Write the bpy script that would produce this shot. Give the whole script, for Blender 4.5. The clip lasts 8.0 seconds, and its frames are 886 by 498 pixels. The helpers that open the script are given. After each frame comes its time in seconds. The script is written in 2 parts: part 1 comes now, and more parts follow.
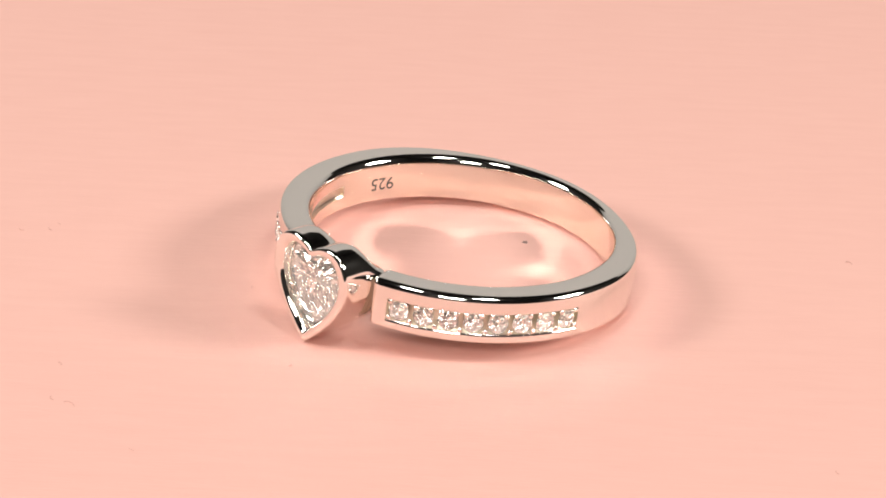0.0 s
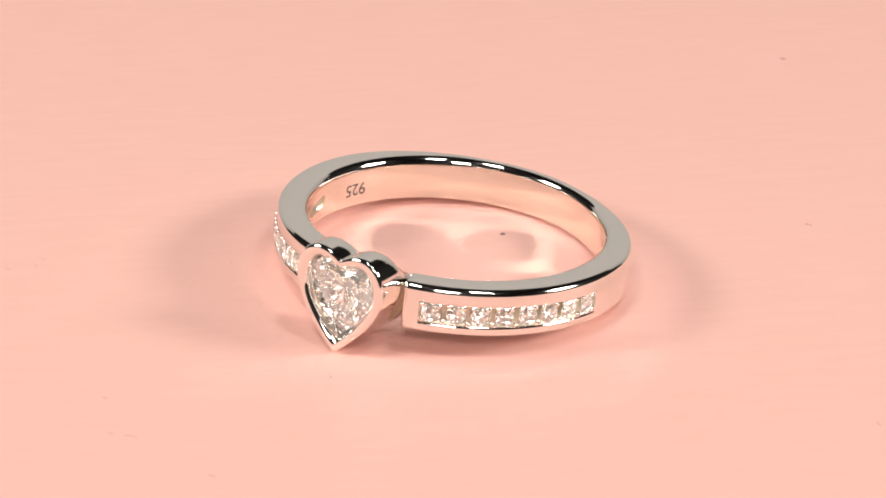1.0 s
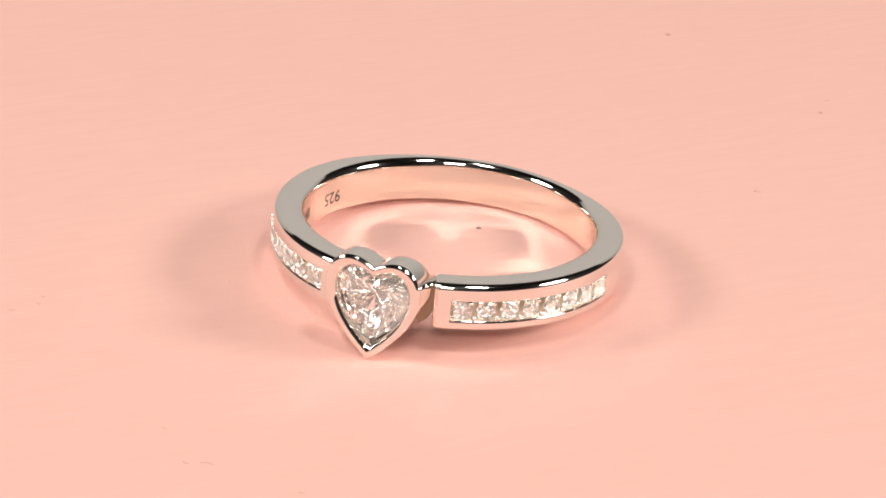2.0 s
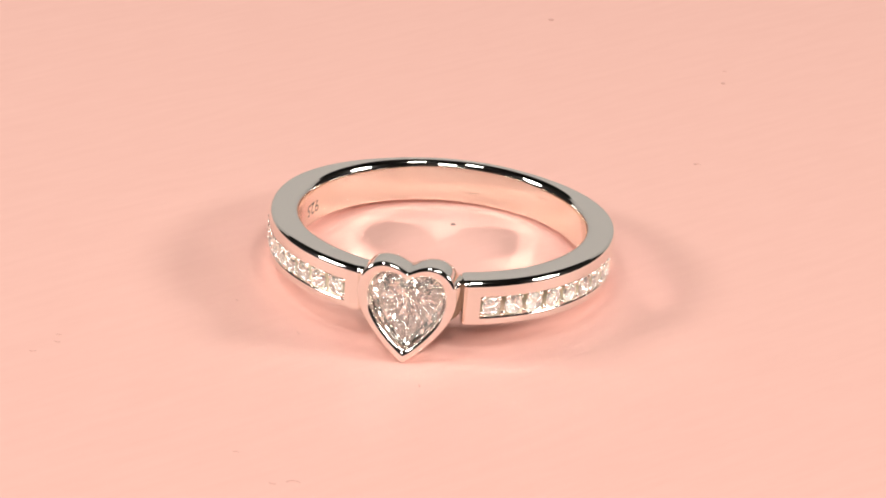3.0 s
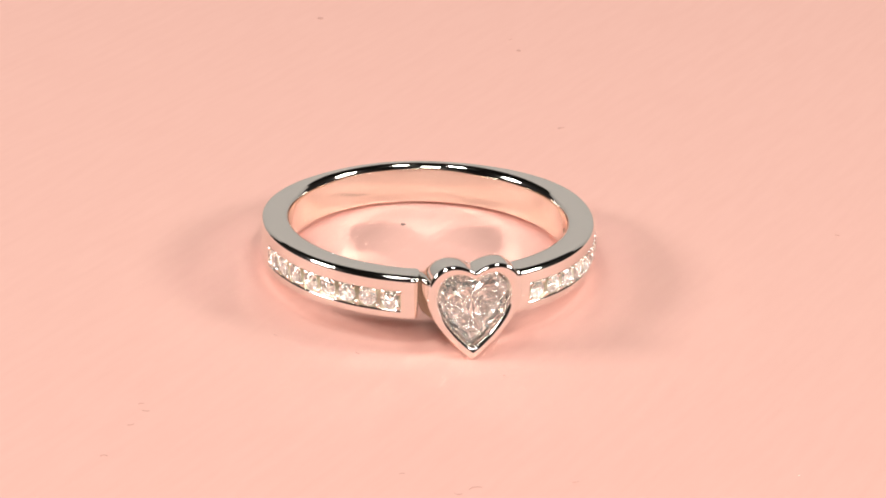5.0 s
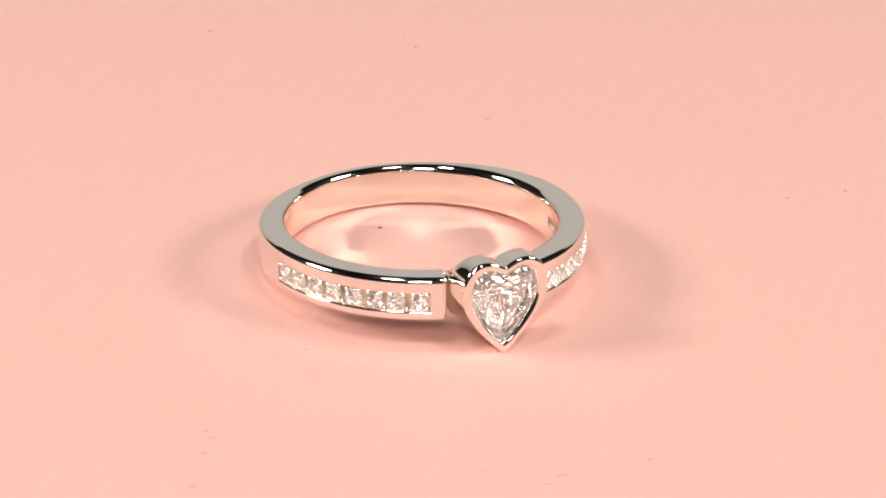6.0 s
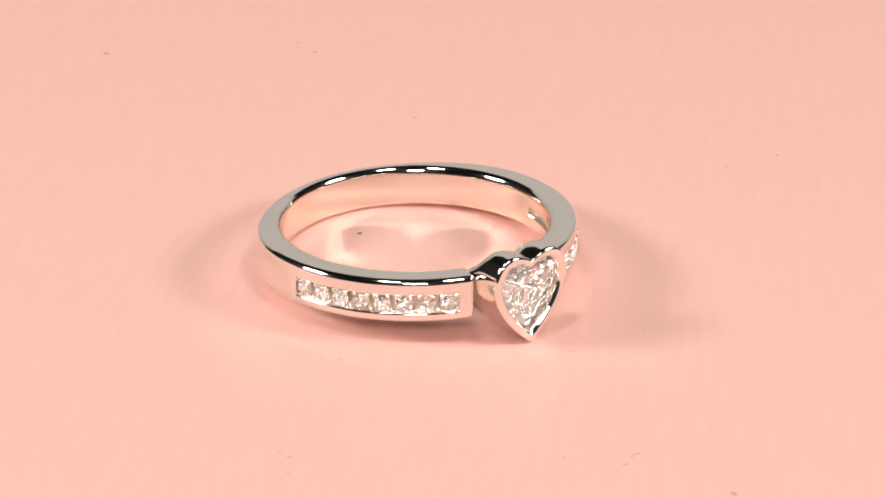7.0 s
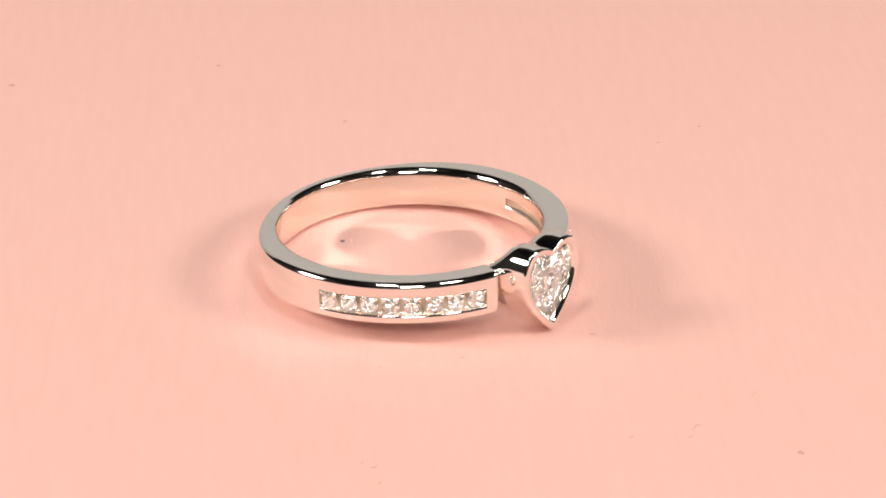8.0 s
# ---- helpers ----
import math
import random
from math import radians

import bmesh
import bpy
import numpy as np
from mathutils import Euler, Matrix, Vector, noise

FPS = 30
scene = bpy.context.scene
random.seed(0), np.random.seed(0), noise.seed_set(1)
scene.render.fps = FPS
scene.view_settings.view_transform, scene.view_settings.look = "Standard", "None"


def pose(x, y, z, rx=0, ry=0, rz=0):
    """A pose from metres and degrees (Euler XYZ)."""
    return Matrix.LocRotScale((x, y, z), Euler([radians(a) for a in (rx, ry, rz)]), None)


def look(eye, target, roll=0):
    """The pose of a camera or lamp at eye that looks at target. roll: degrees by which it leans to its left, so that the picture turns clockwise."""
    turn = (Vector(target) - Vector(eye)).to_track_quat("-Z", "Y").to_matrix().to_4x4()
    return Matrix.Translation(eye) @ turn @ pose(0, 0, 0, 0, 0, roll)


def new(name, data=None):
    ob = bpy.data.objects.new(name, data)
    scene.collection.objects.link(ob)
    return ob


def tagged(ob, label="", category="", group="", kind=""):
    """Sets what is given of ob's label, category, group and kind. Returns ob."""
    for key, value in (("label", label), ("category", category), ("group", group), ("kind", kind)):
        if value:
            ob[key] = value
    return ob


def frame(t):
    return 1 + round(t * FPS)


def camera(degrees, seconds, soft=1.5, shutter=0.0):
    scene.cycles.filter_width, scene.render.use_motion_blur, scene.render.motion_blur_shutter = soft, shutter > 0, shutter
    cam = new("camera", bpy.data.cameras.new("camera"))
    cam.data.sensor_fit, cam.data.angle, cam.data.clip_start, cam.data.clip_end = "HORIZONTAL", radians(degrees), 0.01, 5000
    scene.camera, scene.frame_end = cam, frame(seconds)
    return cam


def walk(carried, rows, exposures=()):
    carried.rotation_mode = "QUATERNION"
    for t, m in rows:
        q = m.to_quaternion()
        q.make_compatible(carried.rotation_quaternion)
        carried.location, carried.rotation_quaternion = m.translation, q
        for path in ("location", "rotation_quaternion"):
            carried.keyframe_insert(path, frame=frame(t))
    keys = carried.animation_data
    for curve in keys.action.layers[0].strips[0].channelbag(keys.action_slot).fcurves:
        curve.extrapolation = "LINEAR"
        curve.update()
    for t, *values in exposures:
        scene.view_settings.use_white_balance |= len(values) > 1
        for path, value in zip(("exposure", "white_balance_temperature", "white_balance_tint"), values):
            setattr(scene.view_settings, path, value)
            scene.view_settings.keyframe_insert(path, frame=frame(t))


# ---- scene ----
MM = 0.001


# ---- camera: one macro lens, drawn slowly back along its own axis ----
PITCH, ROLL, AIM = 27.812, 2.413, (0.632, 4.036, 0.15)


def eye_at(t):
    d = 144.852 + 2.758 * t - 0.015 * t * t
    p = radians(PITCH)
    return Vector((AIM[0], AIM[1] - math.cos(p) * d, AIM[2] + math.sin(p) * d)) * MM


cam = camera(20.0, 8.0, soft=1.8)
walk(cam, [(t, look(eye_at(t), Vector(AIM) * MM, ROLL)) for t in (0.0, 1.0, 2.0, 3.0, 4.0, 5.0, 6.0, 7.0, 8.0)])


# ---- light: soft lamps at both sides, two overhead and one in front, a dim room; the silver throws light onto the card ----
world = bpy.data.worlds.new("dim_room")
scene.world = world
world.use_nodes = True
world.node_tree.nodes["Background"].inputs[0].default_value = (1.0, 0.97, 0.94, 1)
world.node_tree.nodes["Background"].inputs[1].default_value = 0.03
scene.view_settings.exposure = -0.085
scene.cycles.caustics_reflective = scene.cycles.caustics_refractive = True
scene.cycles.max_bounces = scene.cycles.transmission_bounces = scene.cycles.glossy_bounces = 14
scene.cycles.blur_glossy = 0.0
scene.cycles.sample_clamp_indirect = 0


def soft_lamp(name, way, distance, width, height, watts, color=(1, 0.97, 0.93)):
    data = bpy.data.lights.new(name, "AREA")
    data.shape, data.size, data.size_y, data.energy, data.color = "RECTANGLE", width, height, watts, color
    ob = new(name, data)
    ob.matrix_world = look(Vector(way).normalized() * distance, (0, 0, 0))
    return ob


soft_lamp("lamp_west", (-0.81, -0.14, 0.475), 0.50, 0.13, 0.10, 1.55)
soft_lamp("lamp_east", (0.81, -0.14, 0.475), 0.50, 0.13, 0.10, 1.55)
soft_lamp("lamp_top_west", (-0.24, -0.30, 0.92), 0.55, 0.08, 0.07, 0.82)
soft_lamp("lamp_top_east", (0.28, -0.30, 0.91), 0.55, 0.08, 0.07, 0.82)
soft_lamp("lamp_front", (0.0, -0.78, 0.62), 0.62, 0.14, 0.09, 1.40)


# ---- materials ----
def material(name, color, rough=0.5, metal=0.0):
    m = bpy.data.materials.new(name)
    m.use_nodes = True
    b = m.node_tree.nodes["Principled BSDF"]
    b.inputs["Base Color"].default_value = (*color, 1)
    b.inputs["Roughness"].default_value = rough
    b.inputs["Metallic"].default_value = metal
    return m


def grain(m, scale, color_a, color_b, bump=0.0, bump_scale=None, distance=0.00002, detail=6.0, stretch=(1, 1, 1), turn=0):
    """Two scales of noise in the colour and a fine relief."""
    nt = m.node_tree
    b = nt.nodes["Principled BSDF"]
    co = nt.nodes.new("ShaderNodeTexCoord")
    mp = nt.nodes.new("ShaderNodeMapping")
    mp.vector_type = "TEXTURE"
    mp.inputs["Scale"].default_value, mp.inputs["Rotation"].default_value = stretch, (0, 0, radians(turn))
    nt.links.new(co.outputs["Object"], mp.inputs[0])
    n1 = nt.nodes.new("ShaderNodeTexNoise")
    n1.inputs["Scale"].default_value, n1.inputs["Detail"].default_value = scale, detail
    nt.links.new(mp.outputs[0], n1.inputs[0])
    mix = nt.nodes.new("ShaderNodeMix")
    mix.data_type = "RGBA"
    mix.inputs[6].default_value, mix.inputs[7].default_value = (*color_a, 1), (*color_b, 1)
    nt.links.new(n1.outputs[0], mix.inputs[0])
    nt.links.new(mix.outputs[2], b.inputs["Base Color"])
    if bump:
        n2 = nt.nodes.new("ShaderNodeTexNoise")
        n2.inputs["Scale"].default_value, n2.inputs["Detail"].default_value = bump_scale or scale * 6, 4
        nt.links.new(mp.outputs[0], n2.inputs[0])
        bp = nt.nodes.new("ShaderNodeBump")
        bp.inputs["Strength"].default_value, bp.inputs["Distance"].default_value = bump, distance
        nt.links.new(n2.outputs[0], bp.inputs["Height"])
        nt.links.new(bp.outputs[0], b.inputs["Normal"])
    return m


PAPER = grain(material("pink_card", (0.8, 0.4, 0.3), 0.75), 1600, (0.733, 0.407, 0.340), (0.782, 0.456, 0.385), 1.0, 5200, 0.000018, 9.0, (7.0, 1.0, 1.0), 44)
SILVER = material("polished_silver", (0.93, 0.885, 0.83), 0.06, 1.0)
SATIN = material("satin_silver", (0.83, 0.77, 0.69), 0.13, 1.0)
SETTING = material("bright_cut_silver", (0.70, 0.63, 0.51), 0.32, 0.90)
GROOVE = material("dark_brown_silver", (0.30, 0.24, 0.18), 0.35, 1.0)
INK = material("dark_engraving", (0.10, 0.09, 0.08), 0.6, 0.3)
DUST = material("dark_dust", (0.22, 0.14, 0.12), 0.9)
FIBRE = material("pale_fibre", (0.60, 0.325, 0.27), 0.9)
BOARD = grain(material("grey_board", (0.5, 0.49, 0.47), 0.9), 12, (0.51, 0.50, 0.485), (0.55, 0.54, 0.525), 0.1)
ROOM = grain(material("charcoal_wall", (0.03, 0.03, 0.03), 0.9), 6, (0.040, 0.038, 0.036), (0.055, 0.052, 0.049), 0.1)
TABLE = grain(material("table_top", (0.10, 0.09, 0.085), 0.6), 15, (0.09, 0.08, 0.075), (0.13, 0.115, 0.105), 0.1)
GEM = bpy.data.materials.new("clear_stone")
GEM.use_nodes = True
_nt = GEM.node_tree
_nt.nodes.remove(_nt.nodes["Principled BSDF"])
_g = _nt.nodes.new("ShaderNodeBsdfGlass")
_g.inputs["Color"].default_value, _g.inputs["Roughness"].default_value, _g.inputs["IOR"].default_value = (1, 0.997, 0.99, 1), 0.0, 2.1
_nt.links.new(_g.outputs[0], _nt.nodes["Material Output"].inputs[0])
# mirror added inside the small clear stones so that they look bright
SMALL_REFLECTOR = material("added_small_reflector", (0.97, 0.96, 0.94), 0.08, 0.96)
# mirror added inside the clear heart stone to brighten its facets
HEART_REFLECTOR = material("added_heart_reflector", (0.97, 0.96, 0.94), 0.05, 0.90)


# ---- helpers for meshes ----
def part(name, bm, mat, parent=None, label="", smooth=False, sharp=35):
    me = bpy.data.meshes.new(name)
    bmesh.ops.recalc_face_normals(bm, faces=bm.faces)
    if smooth:
        for f in bm.faces:
            f.smooth = True
        for e in bm.edges:
            e.smooth = len(e.link_faces) == 2 and e.calc_face_angle(0) < radians(sharp)
    bm.to_mesh(me)
    bm.free()
    me.materials.append(mat)
    ob = new(name, me)
    if parent:
        ob.parent = parent
    return tagged(ob, label)


def box(x0, x1, y0, y1, z0, z1, bevel=0.0):
    bm = bmesh.new()
    bmesh.ops.create_cube(bm, size=1)
    for v in bm.verts:
        v.co = Vector(((x0 + x1) / 2 + v.co.x * (x1 - x0), (y0 + y1) / 2 + v.co.y * (y1 - y0), (z0 + z1) / 2 + v.co.z * (z1 - z0)))
    if bevel:
        bmesh.ops.bevel(bm, geom=bm.edges[:], offset=bevel, segments=2, affect="EDGES")
    return bm


def loft(rings, closed=True, caps=(False, False)):
    """Quads between rings of points; closed: the rings close on themselves."""
    bm = bmesh.new()
    vs = [[bm.verts.new(p) for p in r] for r in rings]
    n = len(rings[0])
    for a, b in zip(vs, vs[1:]):
        for i in range(n if closed else n - 1):
            j = (i + 1) % n
            bm.faces.new((a[i], a[j], b[j], b[i]))
    if caps[0]:
        bm.faces.new(vs[0])
    if caps[1]:
        bm.faces.new(vs[-1])
    return bm


# ---- the room round the table ----
def build_room():
    tagged(part("table_top", box(-0.6, 0.6, -0.6, 0.6, -0.04, -0.003, 0.003), TABLE), "dark matt table top under the turning pink card", "table", kind="structure")
    tagged(part("wall_north", box(-0.7, 0.7, 0.62, 0.66, -0.5, 0.9), ROOM), "charcoal studio wall", "wall", kind="structure")
    tagged(part("wall_south", box(-0.7, 0.7, -0.66, -0.62, -0.5, 0.9), ROOM), "charcoal studio wall", "wall", kind="structure")
    tagged(part("wall_west", box(-0.74, -0.70, -0.66, 0.66, -0.5, 0.9), ROOM), "charcoal studio wall", "wall", kind="structure")
    tagged(part("wall_east", box(0.70, 0.74, -0.66, 0.66, -0.5, 0.9), ROOM), "charcoal studio wall", "wall", kind="structure")
    tagged(part("ceiling", box(-0.74, 0.74, -0.66, 0.66, 0.9, 0.94), ROOM), "charcoal studio ceiling", "ceiling", kind="structure")
    tagged(part("floor", box(-0.74, 0.74, -0.66, 0.66, -0.54, -0.5), ROOM), "charcoal studio floor", "floor", kind="structure")
    tagged(part("backdrop", box(-0.45, 0.45, 0.34, 0.348, -0.003, 0.26, 0.001), BOARD), "grey board standing upright behind the pink card", "board", kind="structure")


# ---- the pink card on the turntable ----
def build_card():
    rings = []
    for r, z in ((0.0002, 0), (0.02, 0), (0.05, 0), (0.10, 0), (0.1495, 0), (0.15, -0.0004), (0.15, -0.0026), (0.1495, -0.003)):
        rings.append([(r * math.cos(a), r * math.sin(a), z) for a in (math.tau * k / 128 for k in range(128))])
    card = part("pink_card", loft(rings, caps=(True, True)), PAPER)
    return tagged(card, "round matt salmon-pink card turning slowly under the ring", "card", kind="structure")


# ---- the ring; its own axis is z and the heart looks along -y ----
R_IN, R_FRONT, R_BACK, HALF, BASE = 8.50, 10.33, 9.36, 1.26, 1.39
CH_A, CH_B, CH_LO, CH_HI = 22.2, 82.2, -0.86, 0.34
JOINT = 16.8


def polar(phi, r, z):
    a = radians(phi)
    return Vector((r * math.sin(a), -r * math.cos(a), z)) * MM


def outer(phi):
    """Outer radius: even over the shoulders, thinning towards the back."""
    u = min(1.0, max(0.0, (166 - min(abs(phi), 360 - abs(phi))) / 68))
    return R_BACK + (R_FRONT - R_BACK) * u * u * (3 - 2 * u)


def arc_pts(cx, cz, r, a0, a1, n, tall=1.0):
    return [(cx + r * math.cos(radians(a0 + (a1 - a0) * k / n)), cz + tall * r * math.sin(radians(a0 + (a1 - a0) * k / n))) for k in range(n + 1)]


def section(phi, recess):
    """Closed outline of the band in (radius, height)."""
    ro = outer(phi)
    end = max(0.0, 1 - (min(phi, 360 - phi) - JOINT) / 1.6) ** 2
    ro -= 0.22 * end
    top = HALF - 0.10 * end
    fit = min(1.0, (ro - R_IN - 0.10) / 0.98)
    rb, ri, low, tall = 0.36 * fit, 0.46 * fit, 0.13, 1.25
    d, e = (0.40, 0.40) if recess else (0.0, 0.0)
    p = arc_pts(R_IN + ri, top - ri * tall, ri, 180, 90, 14, tall) + [(ro - rb - 0.01, top)]
    p += arc_pts(ro - rb, top - rb, rb, 90, 0, 8)
    p += [(ro, CH_HI + 0.012), (ro, CH_HI), (ro - d, CH_HI - 0.03), (ro - d, CH_LO + 0.03), (ro - d * 0.30, CH_LO), (ro - d * 0.09, CH_LO - 0.035), (ro, CH_LO - 0.12), (ro, CH_LO - 0.132)]
    p += arc_pts(ro - low, -BASE + low, low, 0, -90, 4)
    p += arc_pts(R_IN + low, -BASE + low, low, -90, -180, 4)
    p += [(R_IN, -0.56), (R_IN, -0.55), (R_IN + e, -0.50), (R_IN + e, 0.12), (R_IN, 0.17), (R_IN, 0.18)]
    return p


def bez(a, b, c, d, n):
    out = []
    for k in range(n):
        t = k / n
        s = 1 - t
        out.append(tuple(s ** 3 * a[i] + 3 * s * s * t * b[i] + 3 * s * t * t * c[i] + t ** 3 * d[i] for i in (0, 1)))
    return out


def heart(cleft, lobe, side, tip):
    """Heart outline in (x, z), from the cleft over the +x lobe to the tip and back."""
    (lx, lz), (sx, sz) = lobe, side
    half = bez((0, cleft), (0.20 * lx, cleft + 0.25 * (lz - cleft)), (0.50 * lx, lz), lobe, 10)
    half += bez(lobe, (lx + 0.60 * (sx - lx), lz), (sx, sz + 0.56 * (lz - sz)), side, 12)
    half += bez(side, (sx, sz - 0.34 * (sz - tip)), (0.50 * sx, tip + 0.28 * (sz - tip)), (0.10, tip + 0.05), 18)
    pts = half + [(0, tip)] + [(-x, z) for x, z in reversed(half[1:])]
    return pts


H_OUT = heart(2.16, (1.37, 2.62), (2.80, 0.74), -3.38)
H_IN = heart(1.60, (1.10, 1.96), (2.12, 0.58), -2.62)


def build_band(ring):
    stations = [(JOINT + a, False) for a in (0.001, 0.12, 0.3, 0.55, 0.85, 1.2, 1.6, 2.2, 3.2)] + [ (CH_A - 0.6, False), (CH_A - 0.03, False), (CH_A, True)]
    stations += [(CH_A + (CH_B - CH_A) * k / 30, True) for k in range(1, 31)]
    stations += [(CH_B + 0.03, False)]
    k = CH_B + 3
    while k < 180:
        stations.append((k, False))
        k += 3
    phis = stations + [(180, False)] + [(360 - a, b) for a, b in reversed(stations)]

    rings = [[polar(a, r, z) for r, z in section(a, b)] for a, b in phis]
    band = part("band", loft(rings, caps=(True, True)), SILVER, ring, smooth=True, sharp=50)
    band.data.materials.append(SATIN)
    for f in band.data.polygons:
        c = f.center / MM
        if c.xy.length < R_IN + 0.03 and abs(f.normal.z) < 0.5:
            f.material_index = 1
    # matt beds under the stones and behind them
    for sign in (1, -1):
        for name, r0, r1, z0, z1 in (("stone_bed", -0.46, -0.37, CH_LO + 0.01, CH_HI - 0.01), ("inner_bed", 0, 0, -0.50, 0.12)):
            rings = []
            for k in range(33):
                a = CH_A + 0.1 + (CH_B - CH_A - 0.2) * k / 32
                lo, hi = (outer(a) + r0, outer(a) + r1) if name == "stone_bed" else (R_IN + 0.22, R_IN + 0.43)
                rings.append([polar(sign * a, r, z) for r, z in ((lo, z0), (hi, z0), (hi, z1), (lo, z1))])
            part(name, loft(rings, caps=(True, True)), SETTING, ring, "pale bright-cut silver bed")


def mixed(s, up=1.0, low=1.0, k=1.0):
    """Outline between the inner (0) and the outer (1) heart; up and low flatten lobes and tip towards the back."""
    out = []
    for a, b in zip(H_IN, H_OUT):
        x, z = (a[0] * (1 - s) + b[0] * s) * k, (a[1] * (1 - s) + b[1] * s) * k
        # towards the back the flanks fill out to a rounded box beside the band's ends
        w = min(1.0, max(0.0, (0.97 - low) / 0.37))
        if z < 0.74:
            f = min(1.0, (0.74 - z) / (0.74 - H_OUT[40][1]))
            x += (math.copysign(2.80 * (1 - f ** 3) ** (1 / 3), x) * k - x) * w if abs(x) > 1e-6 else 0
        out.append((x, z * low if z < 0 else z if z < 1 else 1 + (z - 1) * up))
    return out


def build_bezel(ring):
    prof = [(1, 0.16, 0.44, -8.60), (1, 0.20, 0.46, -8.75), (1, 0.42, 0.58, -9.10), (1, 0.68, 0.73, -9.50), (1, 0.88, 0.845, -9.85), (1, 0.97, 0.92, -10.15), (1, 1, 0.96, -10.45), (1, 1, 0.995, -10.95)]
    prof += [(s, 1, 1, y) for s, y in ((1.0, -11.50), (1.0, -11.54), (0.975, -11.62), (0.91, -11.68), (0.82, -11.715), (0.66, -11.73), (0.48, -11.73), (0.32, -11.71),
                                       (0.18, -11.65), (0.07, -11.55), (0.0, -11.38), (-0.02, -11.1), (-0.06, -10.5))]
    rings = [[Vector((x, y, z)) * MM for x, z in mixed(s, up, low)] for s, up, low, y in prof]
    rings.append([Vector((x * 0.6, -8.95, z * 0.6)) * MM for x, z in H_IN])
    part("bezel", loft(rings, caps=(True, True)), SILVER, ring, "polished heart-shaped bezel", True, 48)
    # dark liner that shows in the narrow grooves beside the band's ends
    rings = [[Vector((x, y, z)) * MM for x, z in mixed(1, 0.08, low, k)] for k, low, y in ((1.0, 0.44, -8.9), (1.04, 0.46, -9.1), (1.04, 0.50, -9.62), (1.0, 0.52, -9.70))]
    part("groove", loft(rings, caps=(True, True)), GROOVE, ring, "dark narrow groove beside the bezel", True, 32)


def build_heart_stone(ring):
    """Brilliant cut on a heart outline: table, crown facets, girdle, pavilion facets to a keel point."""
    n, c = 16, Vector((0.0, 0.30))
    dense = [Vector(p) for p in H_IN]
    pts = []
    for i in range(2 * n):
        # even angles round the centre, so that cleft and tip both get a corner
        a = math.pi / 2 - math.tau * i / (2 * n)
        way = Vector((math.cos(a), math.sin(a)))
        best = max(dense, key=lambda q: (q - c).normalized().dot(way))
        pts.append(best)

    def at(i, k, y):
        p = c + (pts[i % (2 * n)] - c) * k
        return bm.verts.new(Vector((p.x, y, p.y)) * MM)
    bm = bmesh.new()
    table = [at(2 * i, 0.58, -11.550) for i in range(n)]
    crown = [at(2 * i + 1, 0.78, -11.390) for i in range(n)]
    girdle = [at(i, 0.99, -11.120) for i in range(2 * n)]
    under = [at(i, 0.99, -11.060) for i in range(2 * n)]
    pav = [at(2 * i + 1, 0.30, -9.670) for i in range(n)]
    culet = bm.verts.new(Vector((c.x, -9.190, c.y)) * MM)
    bm.faces.new(table)
    for i in range(n):
        j = (i + 1) % n
        g0, g1, g2 = girdle[2 * i], girdle[2 * i + 1], girdle[(2 * i + 2) % (2 * n)]
        u0, u1, u2 = under[2 * i], under[2 * i + 1], under[(2 * i + 2) % (2 * n)]
        bm.faces.new((table[i], table[j], crown[i]))
        bm.faces.new((table[j], crown[j], g2, crown[i]))
        bm.faces.new((crown[i], g1, g0))
        bm.faces.new((crown[i], g2, g1))
        bm.faces.new((g0, g1, u1, u0))
        bm.faces.new((g1, g2, u2, u1))
        bm.faces.new((u0, u1, pav[i]))
        bm.faces.new((u1, u2, pav[i]))
        bm.faces.new((u2, pav[j], culet, pav[i]))
    bmesh.ops.triangulate(bm, faces=[f for f in bm.faces if len(f.verts) == 4])
    bmesh.ops.recalc_face_normals(bm, faces=bm.faces)
    # added reflector inside the stone to brighten it: ridged facets fanning from a hub
    rnd = random.Random(5)
    m = 2 * n

    def reflector(i, k, y):
        p = c + (pts[i % m] - c) * k
        return bm.verts.new(Vector((p.x + rnd.uniform(-0.04, 0.04), y + rnd.uniform(-0.10, 0.10), p.y + rnd.uniform(-0.04, 0.04))) * MM)
    rim = [reflector(i, 0.93, -10.970) for i in range(m)]
    high = [reflector(i, 0.66, -10.690 if i % 2 else -10.430) for i in range(m)]
    low = [reflector(i, 0.34, -10.190 if i % 2 else -10.430) for i in range(m)]
    hub = bm.verts.new(Vector((c.x, -10.070, c.y)) * MM)
    made = []
    for i in range(m):
        j = (i + 1) % m
        if i % 2:
            made += [bm.faces.new(f) for f in ((rim[i], rim[j], high[j]), (rim[i], high[j], high[i]), (high[i], high[j], low[i]), (high[j], low[j], low[i]))]
        else:
            made += [bm.faces.new(f) for f in ((rim[i], rim[j], high[i]), (rim[j], high[j], high[i]), (high[i], high[j], low[j]), (high[i], low[j], low[i]))]
        made.append(bm.faces.new((low[i], low[j], hub)))
    for f in made:
        f.material_index = 1
    me = bpy.data.meshes.new("heart_stone")
    bm.to_mesh(me)
    bm.free()
    me.materials.append(GEM)
    me.materials.append(HEART_REFLECTOR)
    ob = new("heart_stone", me)
    ob.parent, ob.visible_shadow = ring, False
    tagged(ob, "clear brilliant heart-cut stone")


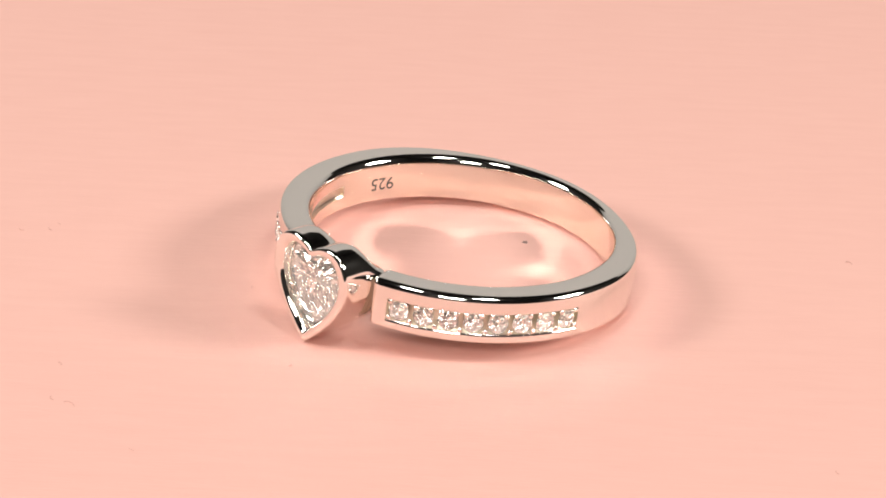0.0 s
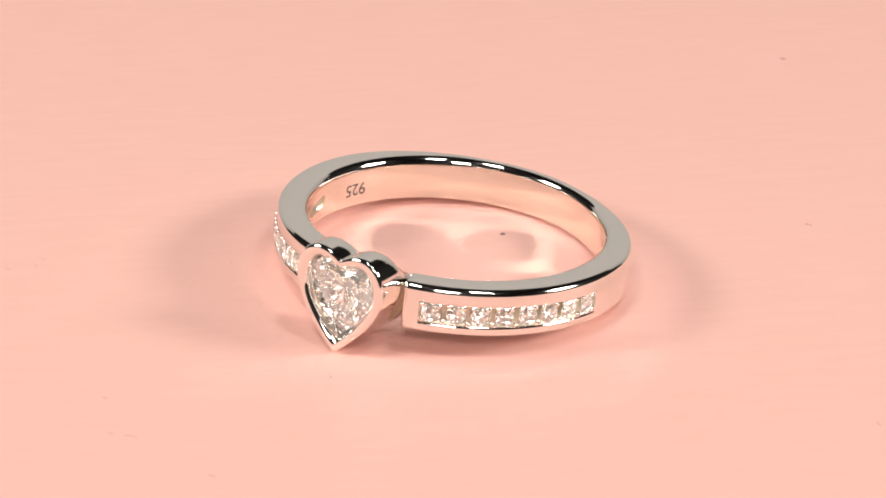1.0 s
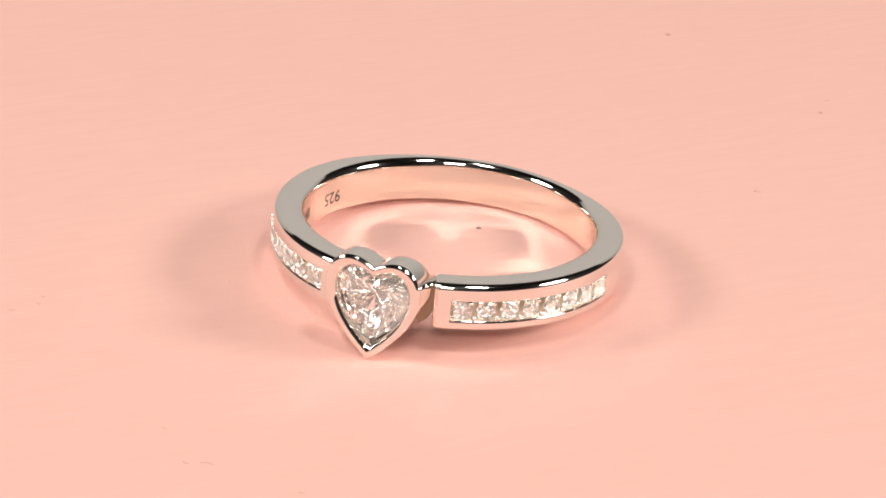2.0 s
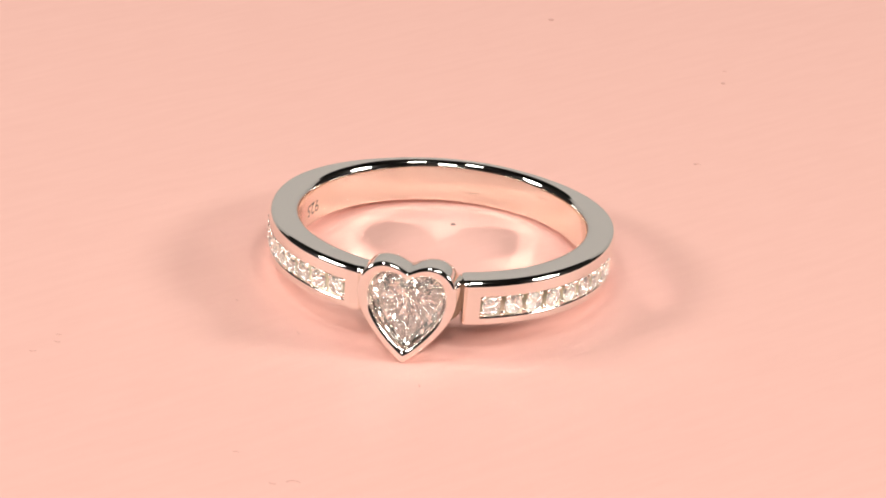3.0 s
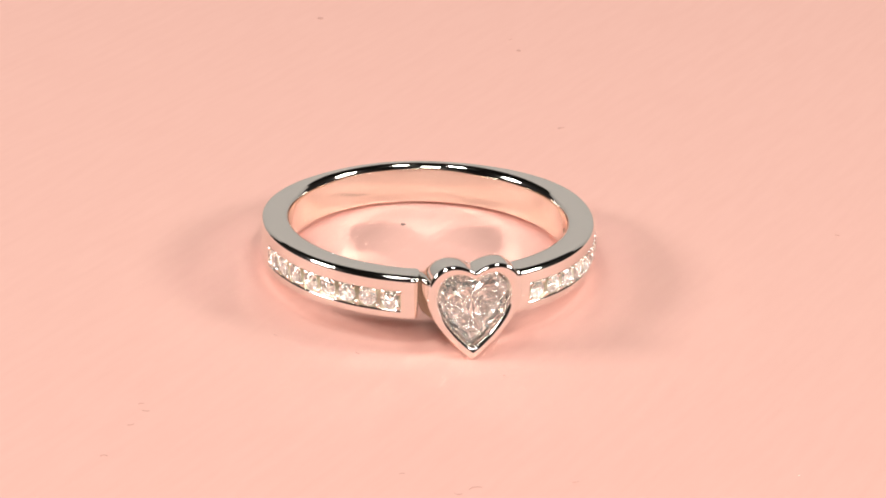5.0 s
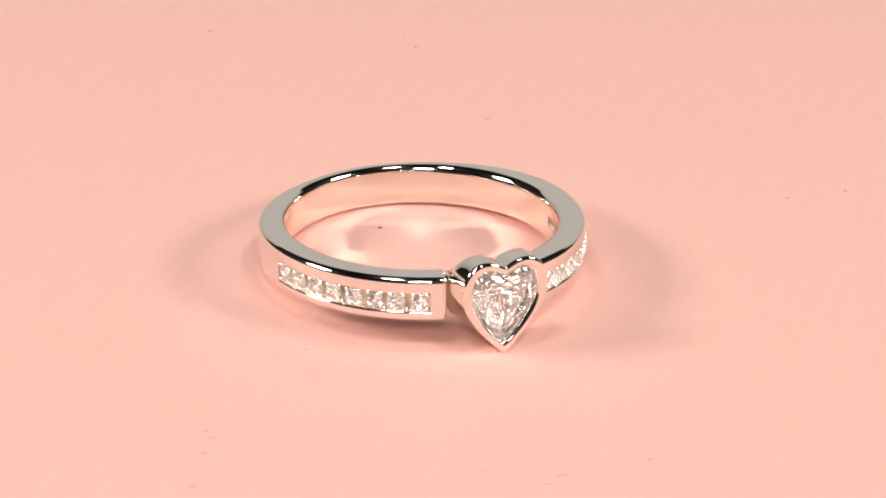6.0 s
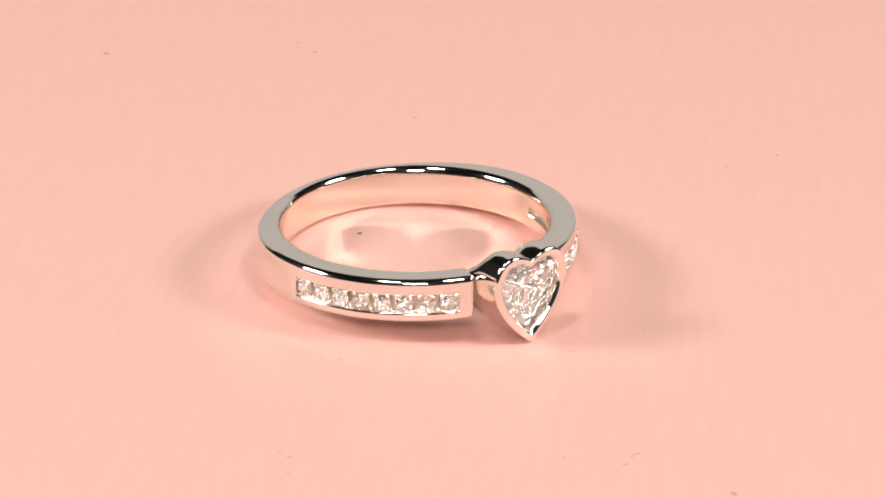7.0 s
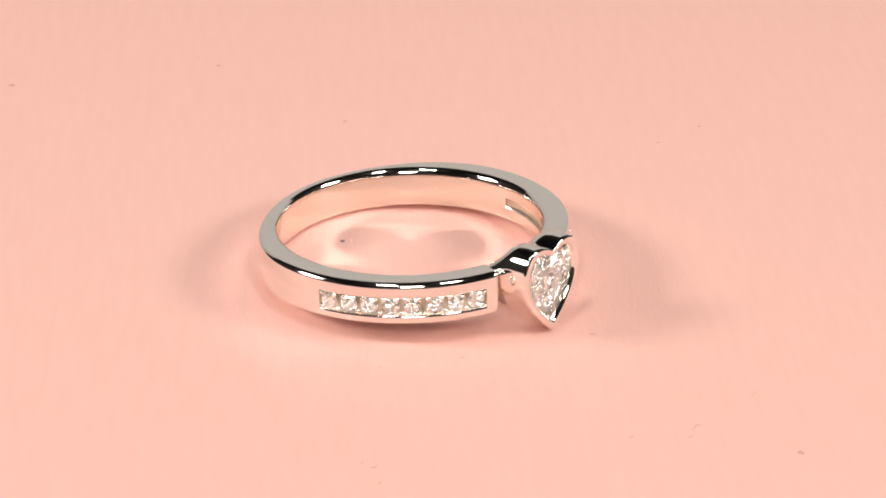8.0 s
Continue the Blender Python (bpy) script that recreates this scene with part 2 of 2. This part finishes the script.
def small_stone_mesh():
    bm = bmesh.new()
    r = 0.57
    lev = []
    for n, k, z, off in ((8, 0.56, 0.16, 0), (8, 0.84, 0.10, 0.5), (16, 1.0, 0.0, 0), (16, 1.0, -0.03, 0), (8, 0.5, -0.24, 0.5)):
        lev.append([bm.verts.new(Vector((r * k * math.cos(math.tau * (i + off) / n), r * k * math.sin(math.tau * (i + off) / n), z)) * MM) for i in range(n)])
    t, c, g, u, p = lev
    tip = bm.verts.new(Vector((0, 0, -0.42)) * MM)
    bm.faces.new(t)
    for i in range(8):
        j = (i + 1) % 8
        bm.faces.new((t[i], t[j], c[i]))
        bm.faces.new((t[j], c[j], c[i]))
        a, b, d = g[(2 * i) % 16], g[(2 * i + 1) % 16], g[(2 * i + 2) % 16]
        bm.faces.new((c[i], a, b))
        bm.faces.new((c[i], b, d))
        bm.faces.new((c[i], d, c[j]))
        a, b, d = u[(2 * i) % 16], u[(2 * i + 1) % 16], u[(2 * i + 2) % 16]
        bm.faces.new((p[i], b, a))
        bm.faces.new((p[i], d, b))
        bm.faces.new((p[i], p[j], d))
        bm.faces.new((p[i], tip, p[j]))
    for i in range(16):
        j = (i + 1) % 16
        bm.faces.new((g[i], g[j], u[j], u[i]))
    bmesh.ops.recalc_face_normals(bm, faces=bm.faces)
    # added star of mirror facets within the glass, brightens the stone
    rnd = random.Random(3)
    hub = bm.verts.new(Vector((0, 0, -0.17)) * MM)
    reflector = [bm.verts.new(Vector((r * 0.92 * math.cos(math.tau * i / 16), r * 0.92 * math.sin(math.tau * i / 16), -0.04)) * MM) for i in range(16)]
    star = [bm.verts.new(Vector((r * 0.5 * math.cos(math.tau * i / 16), r * 0.5 * math.sin(math.tau * i / 16), (-0.05 if i % 2 else -0.14) + rnd.uniform(-0.03, 0.03))) * MM) for i in range(16)]
    for i in range(16):
        j = (i + 1) % 16
        for f in ((reflector[i], reflector[j], star[j]), (reflector[i], star[j], star[i]), (star[i], star[j], hub)):
            bm.faces.new(f).material_index = 1
    me = bpy.data.meshes.new("channel_stone")
    bm.to_mesh(me)
    bm.free()
    me.materials.append(GEM)
    me.materials.append(SMALL_REFLECTOR)
    return me


def bead_mesh():
    bm = bmesh.new()
    bmesh.ops.create_uvsphere(bm, u_segments=10, v_segments=6, radius=0.165 * MM)
    for f in bm.faces:
        f.smooth = True
    me = bpy.data.meshes.new("bead")
    bm.to_mesh(me)
    bm.free()
    me.materials.append(SILVER)
    return me


def on_wall(phi, r, z):
    """A pose on the outer wall whose z looks outwards."""
    a = radians(phi)
    out = Vector((math.sin(a), -math.cos(a), 0))
    along = Vector((math.cos(a), math.sin(a), 0))
    m = Matrix((along, Vector((0, 0, 1)), out)).transposed().to_4x4()
    m.translation = polar(phi, r, z)
    return m


def build_channels(ring):
    stone, bead = small_stone_mesh(), bead_mesh()
    mid = (CH_LO + CH_HI) / 2
    step = (CH_B - CH_A) / 8
    for sign in (1, -1):
        for k in range(8):
            phi = CH_A + step * (k + 0.5)
            ob = new("channel_stone", stone)
            ob.parent, ob.visible_shadow = ring, False
            ob.matrix_basis = on_wall(sign * phi, outer(phi) - 0.09, mid) @ pose(0, 0, 0, random.uniform(-4, 4), random.uniform(-4, 4), random.uniform(0, 45))
        for k in range(9):
            phi = CH_A + step * k + (0.9 if k == 0 else -0.9 if k == 8 else 0)
            for z, turns in ((CH_LO + 0.17, (0,)), (CH_HI - 0.13, (-1.5, 1.5) if 0 < k < 8 else (0,))):
                for turn in turns:
                    ob = new("bead", bead)
                    ob.parent = ring
                    ob.matrix_basis = on_wall(sign * (phi + turn), outer(phi) - 0.07, z)


def build_stamp(ring):
    """The fineness mark on the inside of the band, upside down to one who looks at it from above the heart."""
    cu = bpy.data.curves.new("stamp", "FONT")
    cu.body, cu.size, cu.align_x, cu.align_y = "925", 1.0, "CENTER", "CENTER"
    tmp = new("stamp_text", cu)
    me = tmp.to_mesh()
    bm = bmesh.new()
    bm.from_mesh(me)
    tmp.to_mesh_clear()
    bpy.data.objects.remove(tmp)
    bmesh.ops.subdivide_edges(bm, edges=bm.edges[:], cuts=1)
    for v in bm.verts:
        x, y = v.co.x * 1.08, v.co.y * 1.08
        v.co = polar(STAMP[0] + math.degrees(x / R_IN), R_IN - 0.006, STAMP[1] - y)
    part("hallmark", bm, INK, ring, "small dark engraved number 925")


STAMP = (-102.5, -0.28)


def build_ring():
    ring = new("ring")
    build_band(ring)
    build_bezel(ring)
    build_heart_stone(ring)
    build_channels(ring)
    build_stamp(ring)
    return tagged(ring, "polished silver ring with heart-shaped bezel stone and channel-set shoulders", "ring")


# ---- dust on the card ----
def build_dust(card):
    for x, y, s, mat in ((-0.02, 7.76, 0.17, DUST), (31.7, 1.1, 0.13, FIBRE), (13.95, 20.2, 0.12, FIBRE), (1.3, 42.1, 0.24, FIBRE), (14.7, 33.8, 0.18, FIBRE), (-1.1, -29.0, 0.2, FIBRE)):
        bm = bmesh.new()
        bmesh.ops.create_icosphere(bm, subdivisions=2, radius=s * MM)
        for v in bm.verts:
            v.co *= 1 + 0.35 * noise.noise(v.co * 9000 + Vector((x, y, 0)))
            v.co.z *= 0.25
            v.co += Vector((x, y, 0.0)) * MM
        part("dust_speck", bm, mat, card)
    rnd = random.Random(11)
    spots = [(-2.98, -23.1, 0.40), (2.4, -23.1, 0.34)] + [(x, y, rnd.uniform(0.14, 0.30)) for x, y in ((-22.1, -16.3), (-20.3, -13.2), (-19.4, -11.4), (-10.5, -4.8), (14.7, 35.8), (14.1, 20.1), (27.4, 1.7), (-19.2, -11.9), (-4.0, -23.2), (-6.1, -7.7), (-6.6, -20.9), (1.4, -11.9))]
    for x, y, s in spots:
        turn, bend = rnd.uniform(0, 360), rnd.uniform(8, 20)
        rings = []
        for k in range(9):
            a = radians(turn + bend * k)
            cx, cy = x + s * math.cos(a), y + s * 0.7 * math.sin(a)
            w = 0.015
            rings.append([Vector((cx + w * math.cos(a) * math.cos(b), cy + w * math.sin(a) * math.cos(b), 0.012 + 0.02 * math.sin(b))) * MM for b in (math.tau * i / 6 for i in range(6))])
        part("fibre", loft(rings, caps=(True, True)), FIBRE, card, smooth=True)


# ---- how card and ring turn ----
TILT, SIDE, CENTRE = 5.25, 0.89, (0.18, 2.11)


def turn_at(t):
    return -44.077 + 11.533 * t + 0.045 * t * t


def lowest(ring, m):
    return min((m @ ob.matrix_basis @ v.co).z for ob in ring.children if ob.name.split(".")[0] in ("band", "bezel") for v in ob.data.vertices)


def motions():
    lean = pose(0, 0, 0, 0, SIDE, 0) @ pose(0, 0, 0, -TILT, 0, 0)
    rest = Matrix.Translation((CENTRE[0] * MM, CENTRE[1] * MM, -lowest(ring, lean))) @ lean
    times = [k * 0.5 for k in range(17)]
    walk(card, [(t, pose(0, 0, 0, 0, 0, turn_at(t))) for t in times])
    walk(ring, [(t, pose(0, 0, 0, 0, 0, turn_at(t)) @ rest) for t in times])


build_room()
card = build_card()
build_dust(card)
ring = build_ring()
motions()
